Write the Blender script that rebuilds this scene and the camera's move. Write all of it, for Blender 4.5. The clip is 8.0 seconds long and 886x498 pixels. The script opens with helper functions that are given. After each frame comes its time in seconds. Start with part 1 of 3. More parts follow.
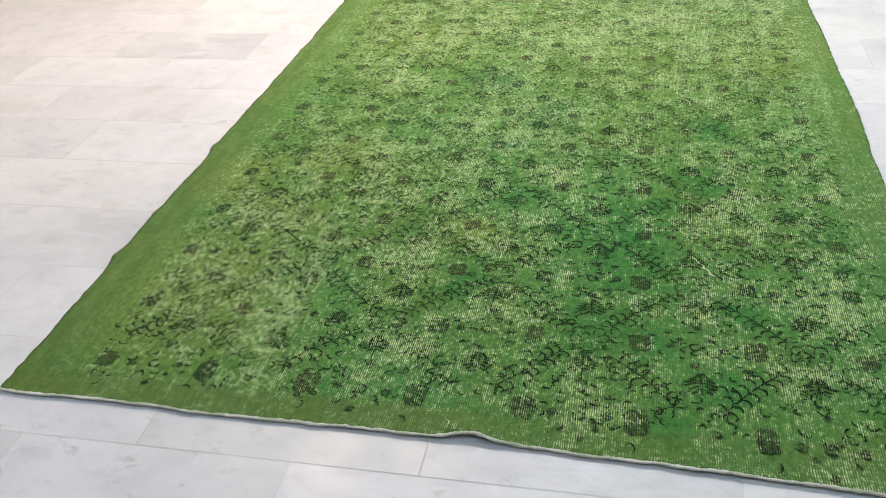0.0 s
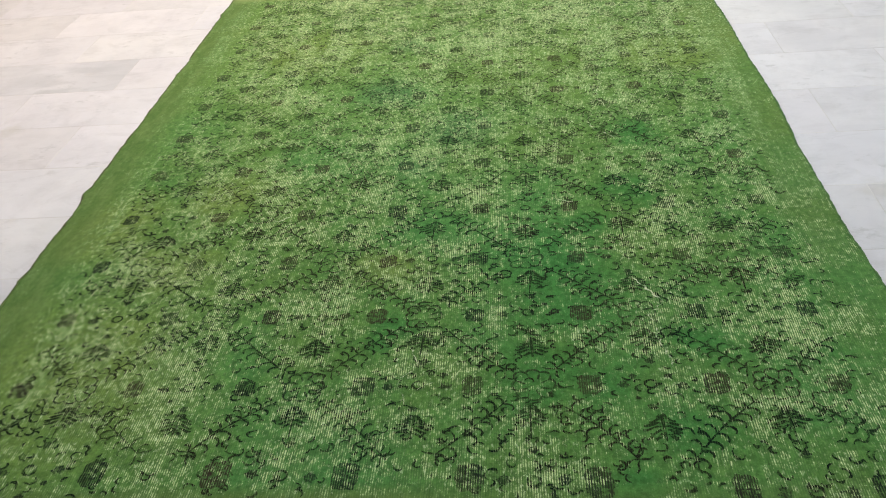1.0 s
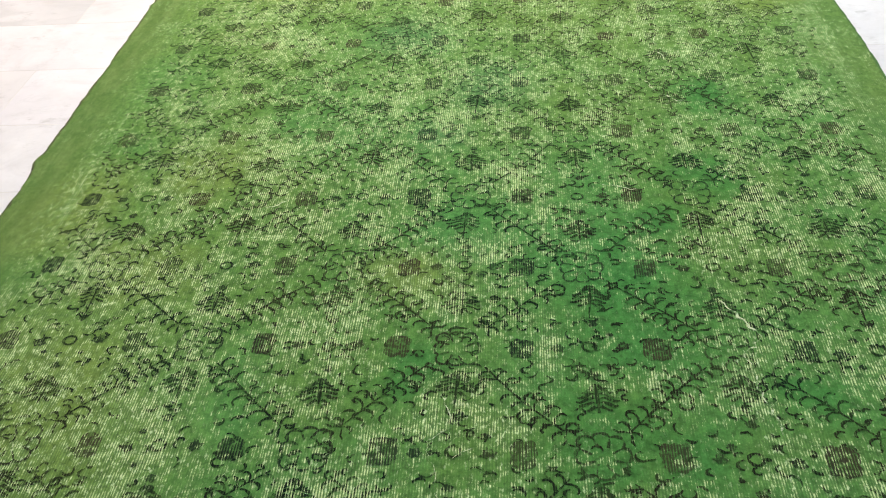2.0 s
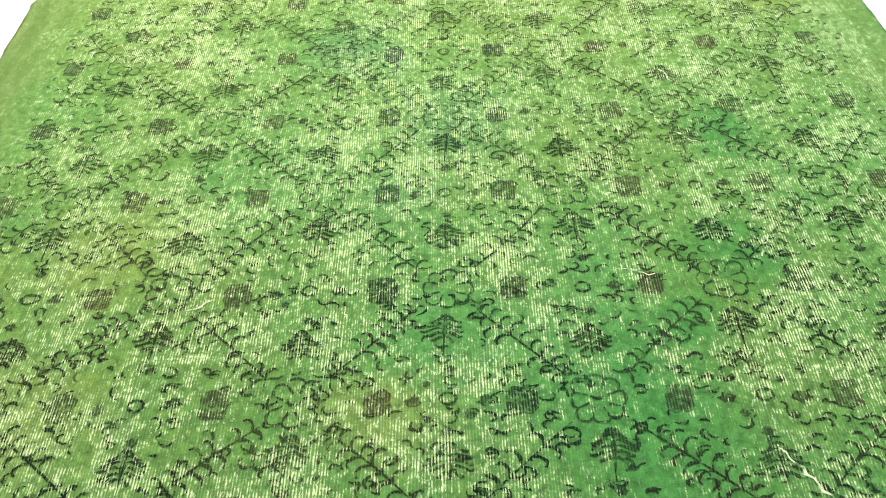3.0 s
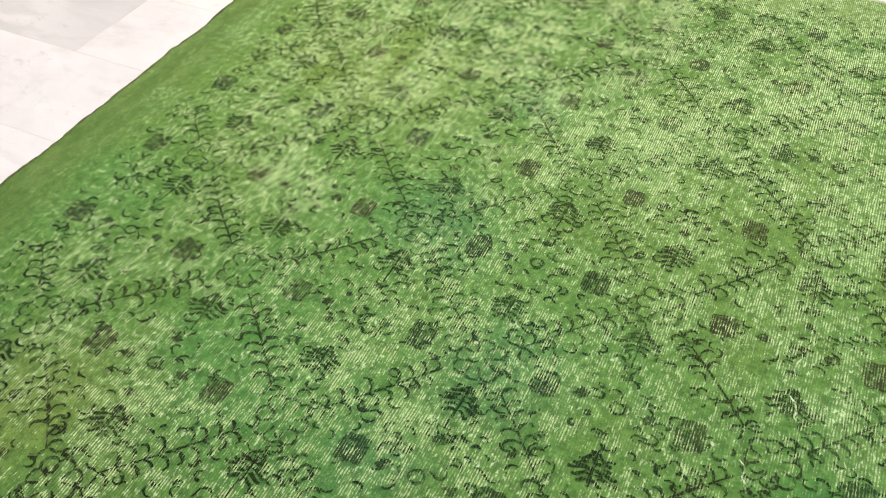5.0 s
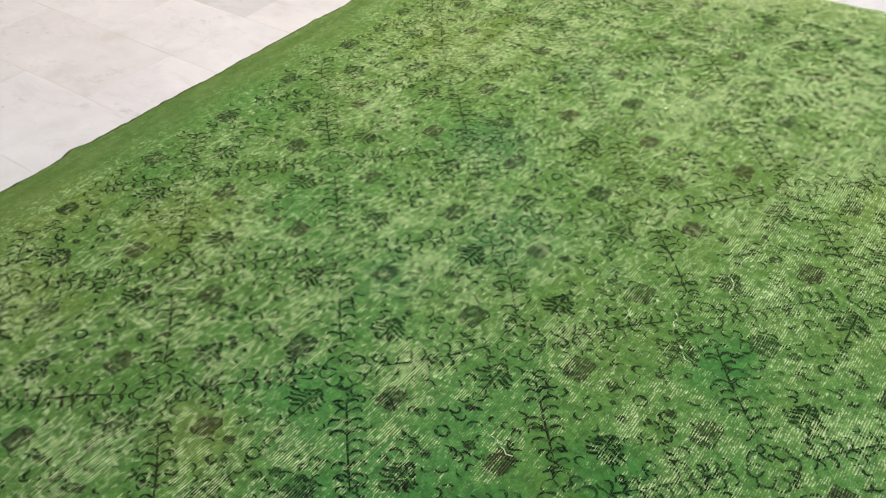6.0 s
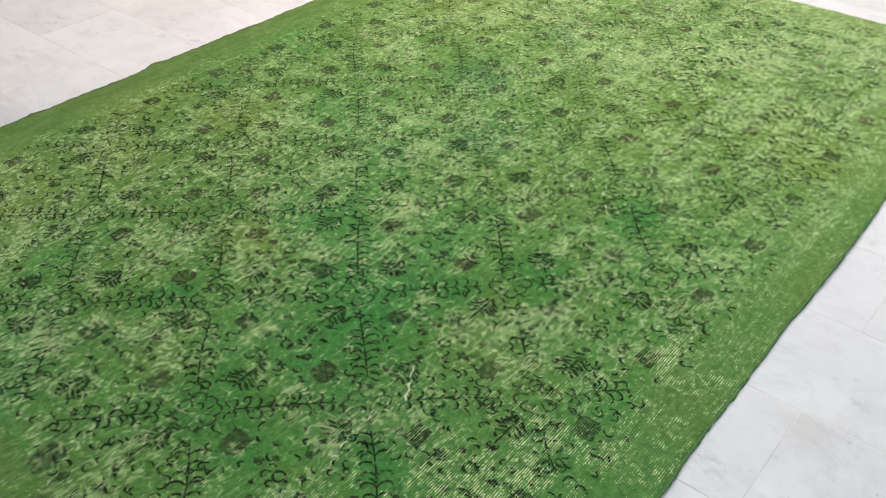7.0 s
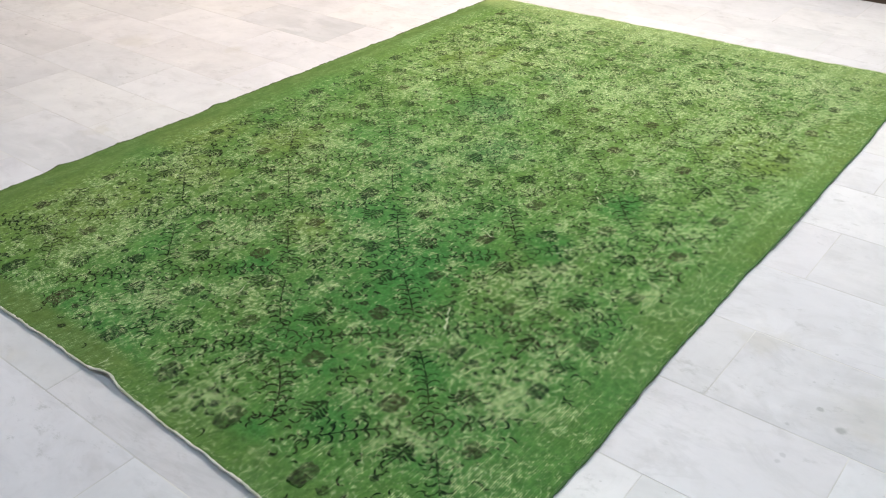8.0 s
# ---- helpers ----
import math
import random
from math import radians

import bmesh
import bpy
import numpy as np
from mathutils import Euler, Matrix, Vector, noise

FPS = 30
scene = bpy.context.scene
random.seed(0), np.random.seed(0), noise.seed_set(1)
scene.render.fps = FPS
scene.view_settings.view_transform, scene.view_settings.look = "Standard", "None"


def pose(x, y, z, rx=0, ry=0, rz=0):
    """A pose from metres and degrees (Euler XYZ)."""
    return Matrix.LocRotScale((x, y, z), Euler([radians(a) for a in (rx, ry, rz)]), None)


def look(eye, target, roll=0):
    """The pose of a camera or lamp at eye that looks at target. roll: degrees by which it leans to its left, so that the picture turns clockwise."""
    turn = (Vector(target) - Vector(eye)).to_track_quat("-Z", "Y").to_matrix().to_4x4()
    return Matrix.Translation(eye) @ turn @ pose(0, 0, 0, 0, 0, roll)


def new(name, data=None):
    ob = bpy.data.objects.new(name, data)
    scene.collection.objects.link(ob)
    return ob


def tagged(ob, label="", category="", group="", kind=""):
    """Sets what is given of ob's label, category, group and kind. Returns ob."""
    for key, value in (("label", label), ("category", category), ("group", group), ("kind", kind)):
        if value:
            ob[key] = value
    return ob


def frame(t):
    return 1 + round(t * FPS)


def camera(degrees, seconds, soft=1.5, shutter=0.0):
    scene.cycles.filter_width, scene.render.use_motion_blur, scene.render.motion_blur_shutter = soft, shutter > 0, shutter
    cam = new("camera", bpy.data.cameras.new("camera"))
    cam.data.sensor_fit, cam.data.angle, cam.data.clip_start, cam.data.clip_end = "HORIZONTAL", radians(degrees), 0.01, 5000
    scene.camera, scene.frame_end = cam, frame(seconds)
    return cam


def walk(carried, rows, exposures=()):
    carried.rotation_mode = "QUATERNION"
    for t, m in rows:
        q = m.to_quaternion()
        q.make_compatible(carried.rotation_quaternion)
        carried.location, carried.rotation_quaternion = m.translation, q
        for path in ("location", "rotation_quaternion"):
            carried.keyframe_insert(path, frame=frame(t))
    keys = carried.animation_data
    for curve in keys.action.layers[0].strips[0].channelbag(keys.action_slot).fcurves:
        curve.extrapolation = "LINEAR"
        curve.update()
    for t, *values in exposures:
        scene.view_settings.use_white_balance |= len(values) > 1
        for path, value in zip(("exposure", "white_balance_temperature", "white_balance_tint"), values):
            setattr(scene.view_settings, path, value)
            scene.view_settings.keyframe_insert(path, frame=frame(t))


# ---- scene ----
cam = camera(52.7, 8.0, soft=1.1)
PATH = [
    (0, (1.421, -1.318, 1.347), (1.018, 0.307, 0.253), -4.4),
    (0.5, (1.372, -1.22, 1.33), (1.094, 0.465, 0.29), -5.9),
    (1, (1.348, -1.054, 1.293), (1.155, 0.596, 0.18), -5.8),
    (1.5, (1.292, -0.781, 1.234), (1.094, 0.803, 0.029), -4.8),
    (1.7, (1.271, -0.702, 1.216), (1.065, 0.861, -0.013), -4.9),
    (2.8, (1.117, -0.143, 1.172), (1.061, 1.294, -0.218), -3.9),
    (3, (1.136, -0.031, 1.169), (1.087, 1.392, -0.236), -3.6),
    (3.5, (1.201, 0.239, 1.168), (1.095, 1.665, -0.231), -3.7),
    (4, (1.261, 0.44, 1.179), (1.14, 1.855, -0.229), -1.2),
    (4.5, (1.292, 0.636, 1.204), (1.005, 2.004, -0.227), 2.5),
    (4.7, (1.332, 0.669, 1.208), (0.922, 2.008, -0.22), 1.8),
    (5.8, (1.885, 0.389, 1.238), (0.942, 1.601, -0.044), -2.3),
    (6, (1.979, 0.257, 1.257), (1.021, 1.464, -0.018), -2.6),
    (6.5, (2.217, -0.036, 1.34), (1.24, 1.206, 0.114), -0.6),
    (7, (2.472, -0.293, 1.328), (1.47, 0.942, 0.114), 0.5),
    (7.5, (2.641, -0.526, 1.352), (1.573, 0.726, 0.216), -1.2),
    (8, (2.781, -0.8, 1.369), (1.712, 0.525, 0.32), -0.7),
]
EXPOSURES = [(0, 0.15), (0.5, -0.31), (1, -0.08), (1.5, 0.05), (1.7, 0.08), (2.8, 0.88), (3.0, 0.88), (3.5, 0.55), (4.0, 0.41), (4.5, 0.26), (4.7, 0.22), (5.8, -0.05), (6.5, 0.04), (7.5, 0.13), (8, 0.15)]
walk(cam, [(t, look(eye, target, roll)) for t, eye, target, roll in PATH], EXPOSURES)

# ---- room size, rug size ----
RUG_W, RUG_L = 2.142, 3.120
ROOM_X0, ROOM_X1, ROOM_Y0, ROOM_Y1, ROOM_H = -2.45, 4.40, -2.80, 4.22, 3.0

# ---- light ----
world = bpy.data.worlds.new("world")
world.use_nodes = True
scene.world = world
sky = world.node_tree.nodes.new("ShaderNodeTexSky")
sky.sky_type, sky.sun_disc = "NISHITA", False
sky.sun_elevation, sky.sun_rotation = radians(40), radians(200)
world.node_tree.links.new(sky.outputs[0], world.node_tree.nodes["Background"].inputs[0])
world.node_tree.nodes["Background"].inputs[1].default_value = 0.08


def area_lamp(name, m, size_x, size_y, watts, colour):
    data = bpy.data.lights.new(name, "AREA")
    data.shape, data.size, data.size_y, data.energy, data.color = "RECTANGLE", size_x, size_y, watts, colour
    ob = new(name, data)
    ob.matrix_world = m
    return ob


# five ceiling lights out of view, assumed; tints and watts tuned to the brightness
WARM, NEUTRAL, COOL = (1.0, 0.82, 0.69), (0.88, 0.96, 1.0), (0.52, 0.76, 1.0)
ASSUMED_PANELS = [(-0.4, 2.9, WARM, 66), (1.5, 2.55, NEUTRAL, 47), (3.3, 2.2, NEUTRAL, 13), (3.3, -0.6, COOL, 12), (-0.6, -1.0, COOL, 17)]


# ---- node helpers ----
class Graph:
    """A material's node tree, written as sums."""

    def __init__(self, name, rough=0.5):
        self.mat = bpy.data.materials.new(name)
        self.mat.use_nodes = True
        self.tree = self.mat.node_tree
        self.bsdf = self.tree.nodes["Principled BSDF"]
        self.bsdf.inputs["Roughness"].default_value = rough
        self.place = self.tree.nodes.new("ShaderNodeNewGeometry").outputs["Position"]
        self.info = self.tree.nodes.new("ShaderNodeObjectInfo")

    def put(self, socket, value):
        if isinstance(value, bpy.types.NodeSocket):
            self.tree.links.new(value, socket)
        elif isinstance(value, tuple) and len(value) == 3 and socket.type == "RGBA":
            socket.default_value = (*value, 1)
        else:
            socket.default_value = value

    def math(self, op, a, b=0.0, clamp=False):
        n = self.tree.nodes.new("ShaderNodeMath")
        n.operation, n.use_clamp = op, clamp
        self.put(n.inputs[0], a), self.put(n.inputs[1], b)
        return n.outputs[0]

    def add(self, a, b):
        return self.math("ADD", a, b)

    def mul(self, a, b):
        return self.math("MULTIPLY", a, b)

    def vec(self, op, a, b):
        n = self.tree.nodes.new("ShaderNodeVectorMath")
        n.operation = op
        self.put(n.inputs[0], a), self.put(n.inputs[1], b)
        return n.outputs["Value" if op in ("DISTANCE", "LENGTH") else "Vector"]

    def noise(self, where, scale, detail=3.0, rough=0.55, distort=0.0, w=None):
        n = self.tree.nodes.new("ShaderNodeTexNoise")
        if w is not None:
            n.noise_dimensions = "4D"
            self.put(n.inputs["W"], w)
        self.put(n.inputs["Vector"], where)
        for key, value in (("Scale", scale), ("Detail", detail), ("Roughness", rough), ("Distortion", distort)):
            n.inputs[key].default_value = value
        return n.outputs["Fac"]

    def grade(self, value, low, high, to_low=0.0, to_high=1.0):
        n = self.tree.nodes.new("ShaderNodeMapRange")
        n.interpolation_type = "SMOOTHSTEP"
        self.put(n.inputs["Value"], value)
        for key, v in (("From Min", low), ("From Max", high), ("To Min", to_low), ("To Max", to_high)):
            n.inputs[key].default_value = v
        return n.outputs["Result"]

    def mix(self, factor, a, b, blend="MIX"):
        n = self.tree.nodes.new("ShaderNodeMix")
        n.data_type, n.blend_type = "RGBA", blend
        self.put(n.inputs["Factor"], factor), self.put(n.inputs[6], a), self.put(n.inputs[7], b)
        return n.outputs[2]

    def split(self, vector):
        n = self.tree.nodes.new("ShaderNodeSeparateXYZ")
        self.put(n.inputs[0], vector)
        return n.outputs

    def bump(self, height, strength, distance):
        n = self.tree.nodes.new("ShaderNodeBump")
        n.inputs["Strength"].default_value, n.inputs["Distance"].default_value = strength, distance
        self.put(n.inputs["Height"], height)
        self.put(self.bsdf.inputs["Normal"], n.outputs[0])

    def colour(self, value):
        self.put(self.bsdf.inputs["Base Color"], value)
        return self.mat


# ---- rug wool ----
# dye patches: x, y, radius
EMERALD = [(1.404, 0.746, 0.22), (1.450, 0.645, 0.18), (1.347, 0.374, 0.15), (1.500, 0.930, 0.10), (1.473, 0.329, 0.11), (1.681, 0.193, 0.10),
           (1.519, 0.060, 0.08), (1.417, 0.851, 0.12), (1.020, 0.500, 0.08), (1.710, 0.458, 0.08), (1.347, 0.274, 0.08), (1.690, 1.450, 0.12), (1.600, 1.090, 0.10)]
TEAL = [(0.885, 1.861, 0.15), (1.140, 1.543, 0.15), (0.934, 2.320, 0.10), (1.050, 1.300, 0.11)]
PALE = [(1.216, 2.296, 0.22), (0.885, 1.750, 0.10), (1.800, 2.850, 0.20), (0.920, 1.500, 0.15), (1.148, 1.130, 0.09), (0.280, 0.800, 0.09), (0.580, 0.510, 0.16), (1.930, 0.490, 0.13), (2.040, 0.530, 0.08),
        (1.580, 0.500, 0.09), (1.920, 1.420, 0.09), (1.940, 1.240, 0.05), (1.660, 0.980, 0.08), (1.730, 1.670, 0.09), (1.690, 2.240, 0.17), (0.570, 2.900, 0.20), (1.010, 2.920, 0.20), (1.110, 0.875, 0.10),
        (1.280, 0.580, 0.08), (1.110, 1.390, 0.12), (0.860, 0.620, 0.12), (0.960, 0.280, 0.10), (0.500, 0.260, 0.10), (0.550, 1.830, 0.10), (1.615, 0.440, 0.06), (1.460, 0.330, 0.05), (1.500, 2.550, 0.22), (0.600, 2.250, 0.13), (1.090, 0.680, 0.05), (1.095, 0.400, 0.06), (1.090, 0.240, 0.05)]
OLIVE = [(2.06, 2.25, 0.22), (2.03, 2.47, 0.20), (0.99, 0.76, 0.12), (0.30, 0.45, 0.42), (2.05, 2.90, 0.22), (1.90, 2.10, 0.26), (0.15, 1.0, 0.22), (0.38, 0.82, 0.22), (0.484, 1.192, 0.20), (0.55, 2.3, 0.3)]


def wool(g):
    """Dyed, worn wool: its colour, where it is worn, and the bare warps."""
    p = g.place
    x, y, _ = g.split(p)
    wander = g.noise(p, 5.0, 4.0, 0.6)
    cloud = g.noise(p, 1.7, 4.0, 0.6)
    drift = g.tree.nodes.new("ShaderNodeTexNoise")
    g.put(drift.inputs["Vector"], p)
    drift.inputs["Scale"].default_value, drift.inputs["Detail"].default_value, drift.inputs["Roughness"].default_value = 3.2, 5.0, 0.65
    astray = g.vec("ADD", p, g.vec("MULTIPLY", g.vec("SUBTRACT", drift.outputs["Color"], (0.5, 0.5, 0.5)), (0.30, 0.30, 0.0)))

    def patches(spots):
        total = None
        for cx, cy, r in spots:
            near = g.grade(g.vec("DISTANCE", astray, (cx, cy, 0.006)), r * 1.25, r * 0.15)
            total = near if total is None else g.math("MAXIMUM", total, near)
        return total

    base = g.mix(g.grade(cloud, 0.35, 0.65), (0.090, 0.190, 0.039), (0.068, 0.206, 0.049))
    base = g.mix(g.mul(patches(OLIVE), 0.68), base, (0.178, 0.236, 0.052))
    base = g.mix(g.grade(y, 0.9, 2.4, 0.0, 0.60), base, (0.141, 0.226, 0.049))
    emerald = patches(EMERALD)
    base = g.mix(g.mul(emerald, 0.68), base, (0.036, 0.166, 0.035))
    base = g.mix(g.mul(patches(TEAL), 0.28), base, (0.036, 0.145, 0.085))
    # the plain border, hardly worn
    right = g.mul(g.grade(g.add(x, g.mul(g.add(wander, -0.5), 0.10)), 1.965, 2.045), g.grade(y, 0.45, 0.95, 0.30, 1.0))
    side = g.math("MAXIMUM", g.grade(g.add(x, g.mul(g.add(wander, -0.5), 0.10)), 0.20, 0.06), right)
    front = g.mul(g.grade(y, 0.085, 0.03), g.grade(x, 1.25, 1.0, 0.35, 1.0))
    border = g.math("MAXIMUM", side, front)
    base = g.mix(g.mul(g.math("SUBTRACT", border, g.mul(right, 0.45), True), 0.7), base, g.mix(g.grade(g.noise(g.vec("MULTIPLY", p, (26.0, 7.0, 1.0)), 1.0, 5.0, 0.65), 0.40, 0.66), (0.084, 0.142, 0.035), (0.146, 0.214, 0.068)))
    base = g.mix(g.mul(front, 0.6), base, (0.104, 0.156, 0.032))
    frayed = g.noise(g.vec("MULTIPLY", p, (34.0, 3.0, 1.0)), 1.0, 4.0, 0.6)
    far_end = g.mul(g.grade(g.add(y, g.mul(frayed, 0.16)), 2.98, 3.13), g.grade(x, 1.55, 1.05, 0.55, 1.0))
    base = g.mix(g.mul(far_end, 0.75), base, (0.310, 0.390, 0.150))
    # wear: clouds, and streaks along weft and warp
    blot = g.noise(p, 6.0, 6.0, 0.70, 0.5)
    weft = g.noise(g.vec("MULTIPLY", p, (1.6, 17.0, 1.0)), 1.0, 4.0, 0.6)
    warp = g.noise(g.vec("MULTIPLY", p, (14.0, 1.3, 1.0)), 1.0, 5.0, 0.66)
    worn = g.add(g.add(g.mul(blot, 0.40), g.mul(weft, 0.20)), g.mul(warp, 0.40))
    worn = g.add(worn, g.mul(g.grade(y, 1.4, 2.6), 0.042))
    worn = g.add(worn, g.mul(emerald, -0.085))
    worn = g.add(worn, g.mul(patches(PALE), 0.075))
    worn = g.add(worn, g.mul(g.grade(x, 0.23, 0.02), -0.08))
    worn = g.add(worn, g.mul(g.grade(x, 2.05, 2.12), -0.02))
    tuft = g.noise(g.vec("MULTIPLY", p, (85.0, 48.0, 1.0)), 1.0, 4.0, 0.70)
    soft = g.grade(g.add(g.mul(worn, 0.70), g.mul(tuft, 0.30)), 0.46, 0.615)
    base = g.mix(g.mul(soft, g.mul(g.grade(x, 0.2, 0.9, 0.76, 0.58), g.grade(y, 0.5, 1.2, 0.72, 1.0))), base, g.mix(cloud, (0.222, 0.352, 0.110), (0.195, 0.362, 0.128)))
    # single knots
    knots = g.noise(g.vec("MULTIPLY", p, (170.0, 260.0, 1.0)), 1.0, 2.0, 0.6)
    clump = g.noise(g.vec("MULTIPLY", p, (58.0, 44.0, 1.0)), 1.0, 4.0, 0.72)
    plain = g.math("SUBTRACT", 1.0, g.mul(g.math("SUBTRACT", border, g.mul(right, 0.5), True), 0.65))
    base = g.mix(g.mul(plain, 0.8), base, g.mix(g.grade(clump, 0.34, 0.66), (0.64, 0.67, 0.64), (1.32, 1.29, 1.27)), "MULTIPLY")
    base = g.mix(0.22, base, g.mix(g.grade(knots, 0.25, 0.75), (0.6, 0.6, 0.6), (1.4, 1.4, 1.4)), "MULTIPLY")
    # cotton warps that show through, in broken lines, trodden flatter in the middle
    middle = g.mul(g.grade(y, 0.9, 1.5), g.grade(y, 2.6, 2.1))
    across = g.add(g.mul(x, 205.0), g.mul(g.noise(p, 2.5, 1.0), 2.0))
    across = g.add(across, g.mul(g.noise(g.vec("MULTIPLY", p, (70.0, 9.0, 1.0)), 1.0, 2.0), 1.1))
    lines = g.grade(g.math("PINGPONG", across, 0.5), 0.19, 0.33)
    cell = g.tree.nodes.new("ShaderNodeCombineXYZ")
    g.put(cell.inputs[0], g.mul(g.math("FLOOR", g.add(across, 0.5)), 0.83))
    g.put(cell.inputs[1], g.mul(y, 92.0))
    dash = g.noise(cell.outputs[0], 1.0, 2.0, 0.6)
    islands = g.noise(p, 17.0, 4.0, 0.65)
    bare = g.add(g.add(g.mul(worn, 0.38), g.mul(islands, 0.22)), g.mul(tuft, 0.40))
    bare = g.mul(g.grade(bare, 0.445, 0.615), g.mul(g.grade(x, 0.10, 0.45, 0.80, 1.0), g.add(0.2, g.mul(plain, 0.8))))
    thread = g.mul(lines, g.mul(g.grade(g.add(g.mul(bare, 0.22), g.mul(dash, 0.78)), 0.42, 0.60), g.grade(bare, 0.05, 0.62)))
    base = g.mix(g.mul(g.math("SUBTRACT", 1.0, lines), g.mul(g.grade(worn, 0.42, 0.56, 0.07, 0.44), g.math("SUBTRACT", 1.0, g.mul(middle, 0.45)))), base, (0.030, 0.066, 0.020))
    base = g.mix(g.mul(bare, 0.22), base, (0.20, 0.33, 0.12))
    base = g.mix(g.mul(thread, g.math("SUBTRACT", 0.80, g.mul(middle, 0.22))), base, g.mix(g.grade(knots, 0.3, 0.7), (0.40, 0.52, 0.20), (0.78, 0.85, 0.48)))
    specks = g.mul(g.grade(g.noise(g.vec("MULTIPLY", p, (74.0, 62.0, 1.0)), 1.0, 3.0, 0.6, 0.6), 0.585, 0.65), plain)
    base = g.mix(g.mul(specks, 0.34), base, (0.020, 0.042, 0.014))
    flecks = g.mul(g.grade(g.noise(g.vec("MULTIPLY", p, (150.0, 62.0, 1.0)), 1.0, 3.0, 0.6), 0.59, 0.66), g.mul(plain, g.grade(worn, 0.42, 0.58, 0.10, 1.0)))
    base = g.mix(g.mul(flecks, 0.65), base, (0.62, 0.74, 0.42))
    return base, worn, lines, knots, thread, dash


def wool_material():
    g = Graph("green_wool", 0.95)
    base, worn, lines, knots, thread, dash = wool(g)
    g.bump(g.add(g.mul(knots, 0.7), g.mul(thread, 0.4)), 0.35, 0.002)
    g.bsdf.inputs["Specular IOR Level"].default_value = 0.15
    return g.colour(base)


def motif_material(name, dark, brown, strength=0.95, stripe=0.2):
    """The dark outline wool of the pattern, worn down to the ground colour in places."""
    g = Graph(name, 0.95)
    base, worn, lines, knots, thread, dash = wool(g)
    left = g.grade(g.noise(g.place, 8.0, 4.0, 0.65), 0.36, 0.50, 0.84, 1.0)
    left = g.mul(left, g.grade(worn, 0.70, 0.56, 0.78, 1.0))
    left = g.mul(left, g.grade(g.split(g.place)[1], 1.0, 1.6, 1.0, 0.92))
    left = g.mul(left, g.math("SUBTRACT", 1.0, g.mul(thread, 0.95)))
    left = g.mul(left, g.math("SUBTRACT", 1.0, g.mul(g.mul(lines, g.grade(dash, 0.38, 0.54)), stripe)))
    left = g.mul(left, g.grade(g.noise(g.place, 95.0, 3.0, 0.6), 0.40, 0.46, 0.42, 1.0))
    left = g.mul(left, g.grade(g.info.outputs["Random"], 0.0, 0.6, 0.88, 1.0))
    tone = g.mix(g.grade(g.noise(g.place, 2.3, 2.0), 0.4, 0.6), dark, brown)
    g.bump(knots, 0.35, 0.002)
    g.bsdf.inputs["Specular IOR Level"].default_value = 0.1
    return g.colour(g.mix(g.mul(left, strength), base, tone))


def cotton_material(name, pale, dull):
    g = Graph(name, 0.9)
    twist = g.noise(g.vec("MULTIPLY", g.place, (260.0, 260.0, 260.0)), 1.0, 3.0)
    dirt = g.noise(g.place, 14.0, 4.0, 0.6)
    g.bump(twist, 0.7, 0.002)
    return g.colour(g.mix(g.grade(g.add(g.mul(dirt, 0.7), g.mul(twist, 0.3)), 0.38, 0.62), dull, pale))


def crack_material():
    g = Graph("bare_crease_cotton", 0.95)
    base, worn, lines, knots, thread, dash = wool(g)
    left = g.grade(g.noise(g.place, 60.0, 4.0, 0.7), 0.45, 0.58)
    return g.colour(g.mix(g.mul(left, 0.85), base, (0.62, 0.68, 0.44)))


# dark specks and stains on the floor: x, y, radius, strength
SPOTS = [(2.486, 0.909, 0.012, 0.75), (2.544, 0.866, 0.017, 0.8), (2.444, 0.817, 0.008, 0.4), (2.443, 0.994, 0.005, 0.35), (2.471, 0.718, 0.010, 0.3), (2.469, 0.694, 0.009, 0.3), (2.36, 1.085, 0.008, 0.3), (2.45, 1.13, 0.006, 0.3), (2.60, 1.02, 0.007, 0.35),
         (-1.449, 1.245, 0.009, 0.9), (-1.669, 1.465, 0.007, 0.9), (-1.062, 1.339, 0.006, 0.9), (-0.287, 1.101, 0.007, 0.5), (-0.369, 1.249, 0.007, 0.4), (-0.733, 1.567, 0.008, 0.4), (-0.673, 1.601, 0.007, 0.35)]
# ochre and grey smudges: x, y, radius
SMUDGES = [(-0.465, 1.729, 0.05), (-0.177, 0.801, 0.05), (-0.95, 1.50, 0.10), (2.60, 0.95, 0.12), (2.30, 1.08, 0.06)]


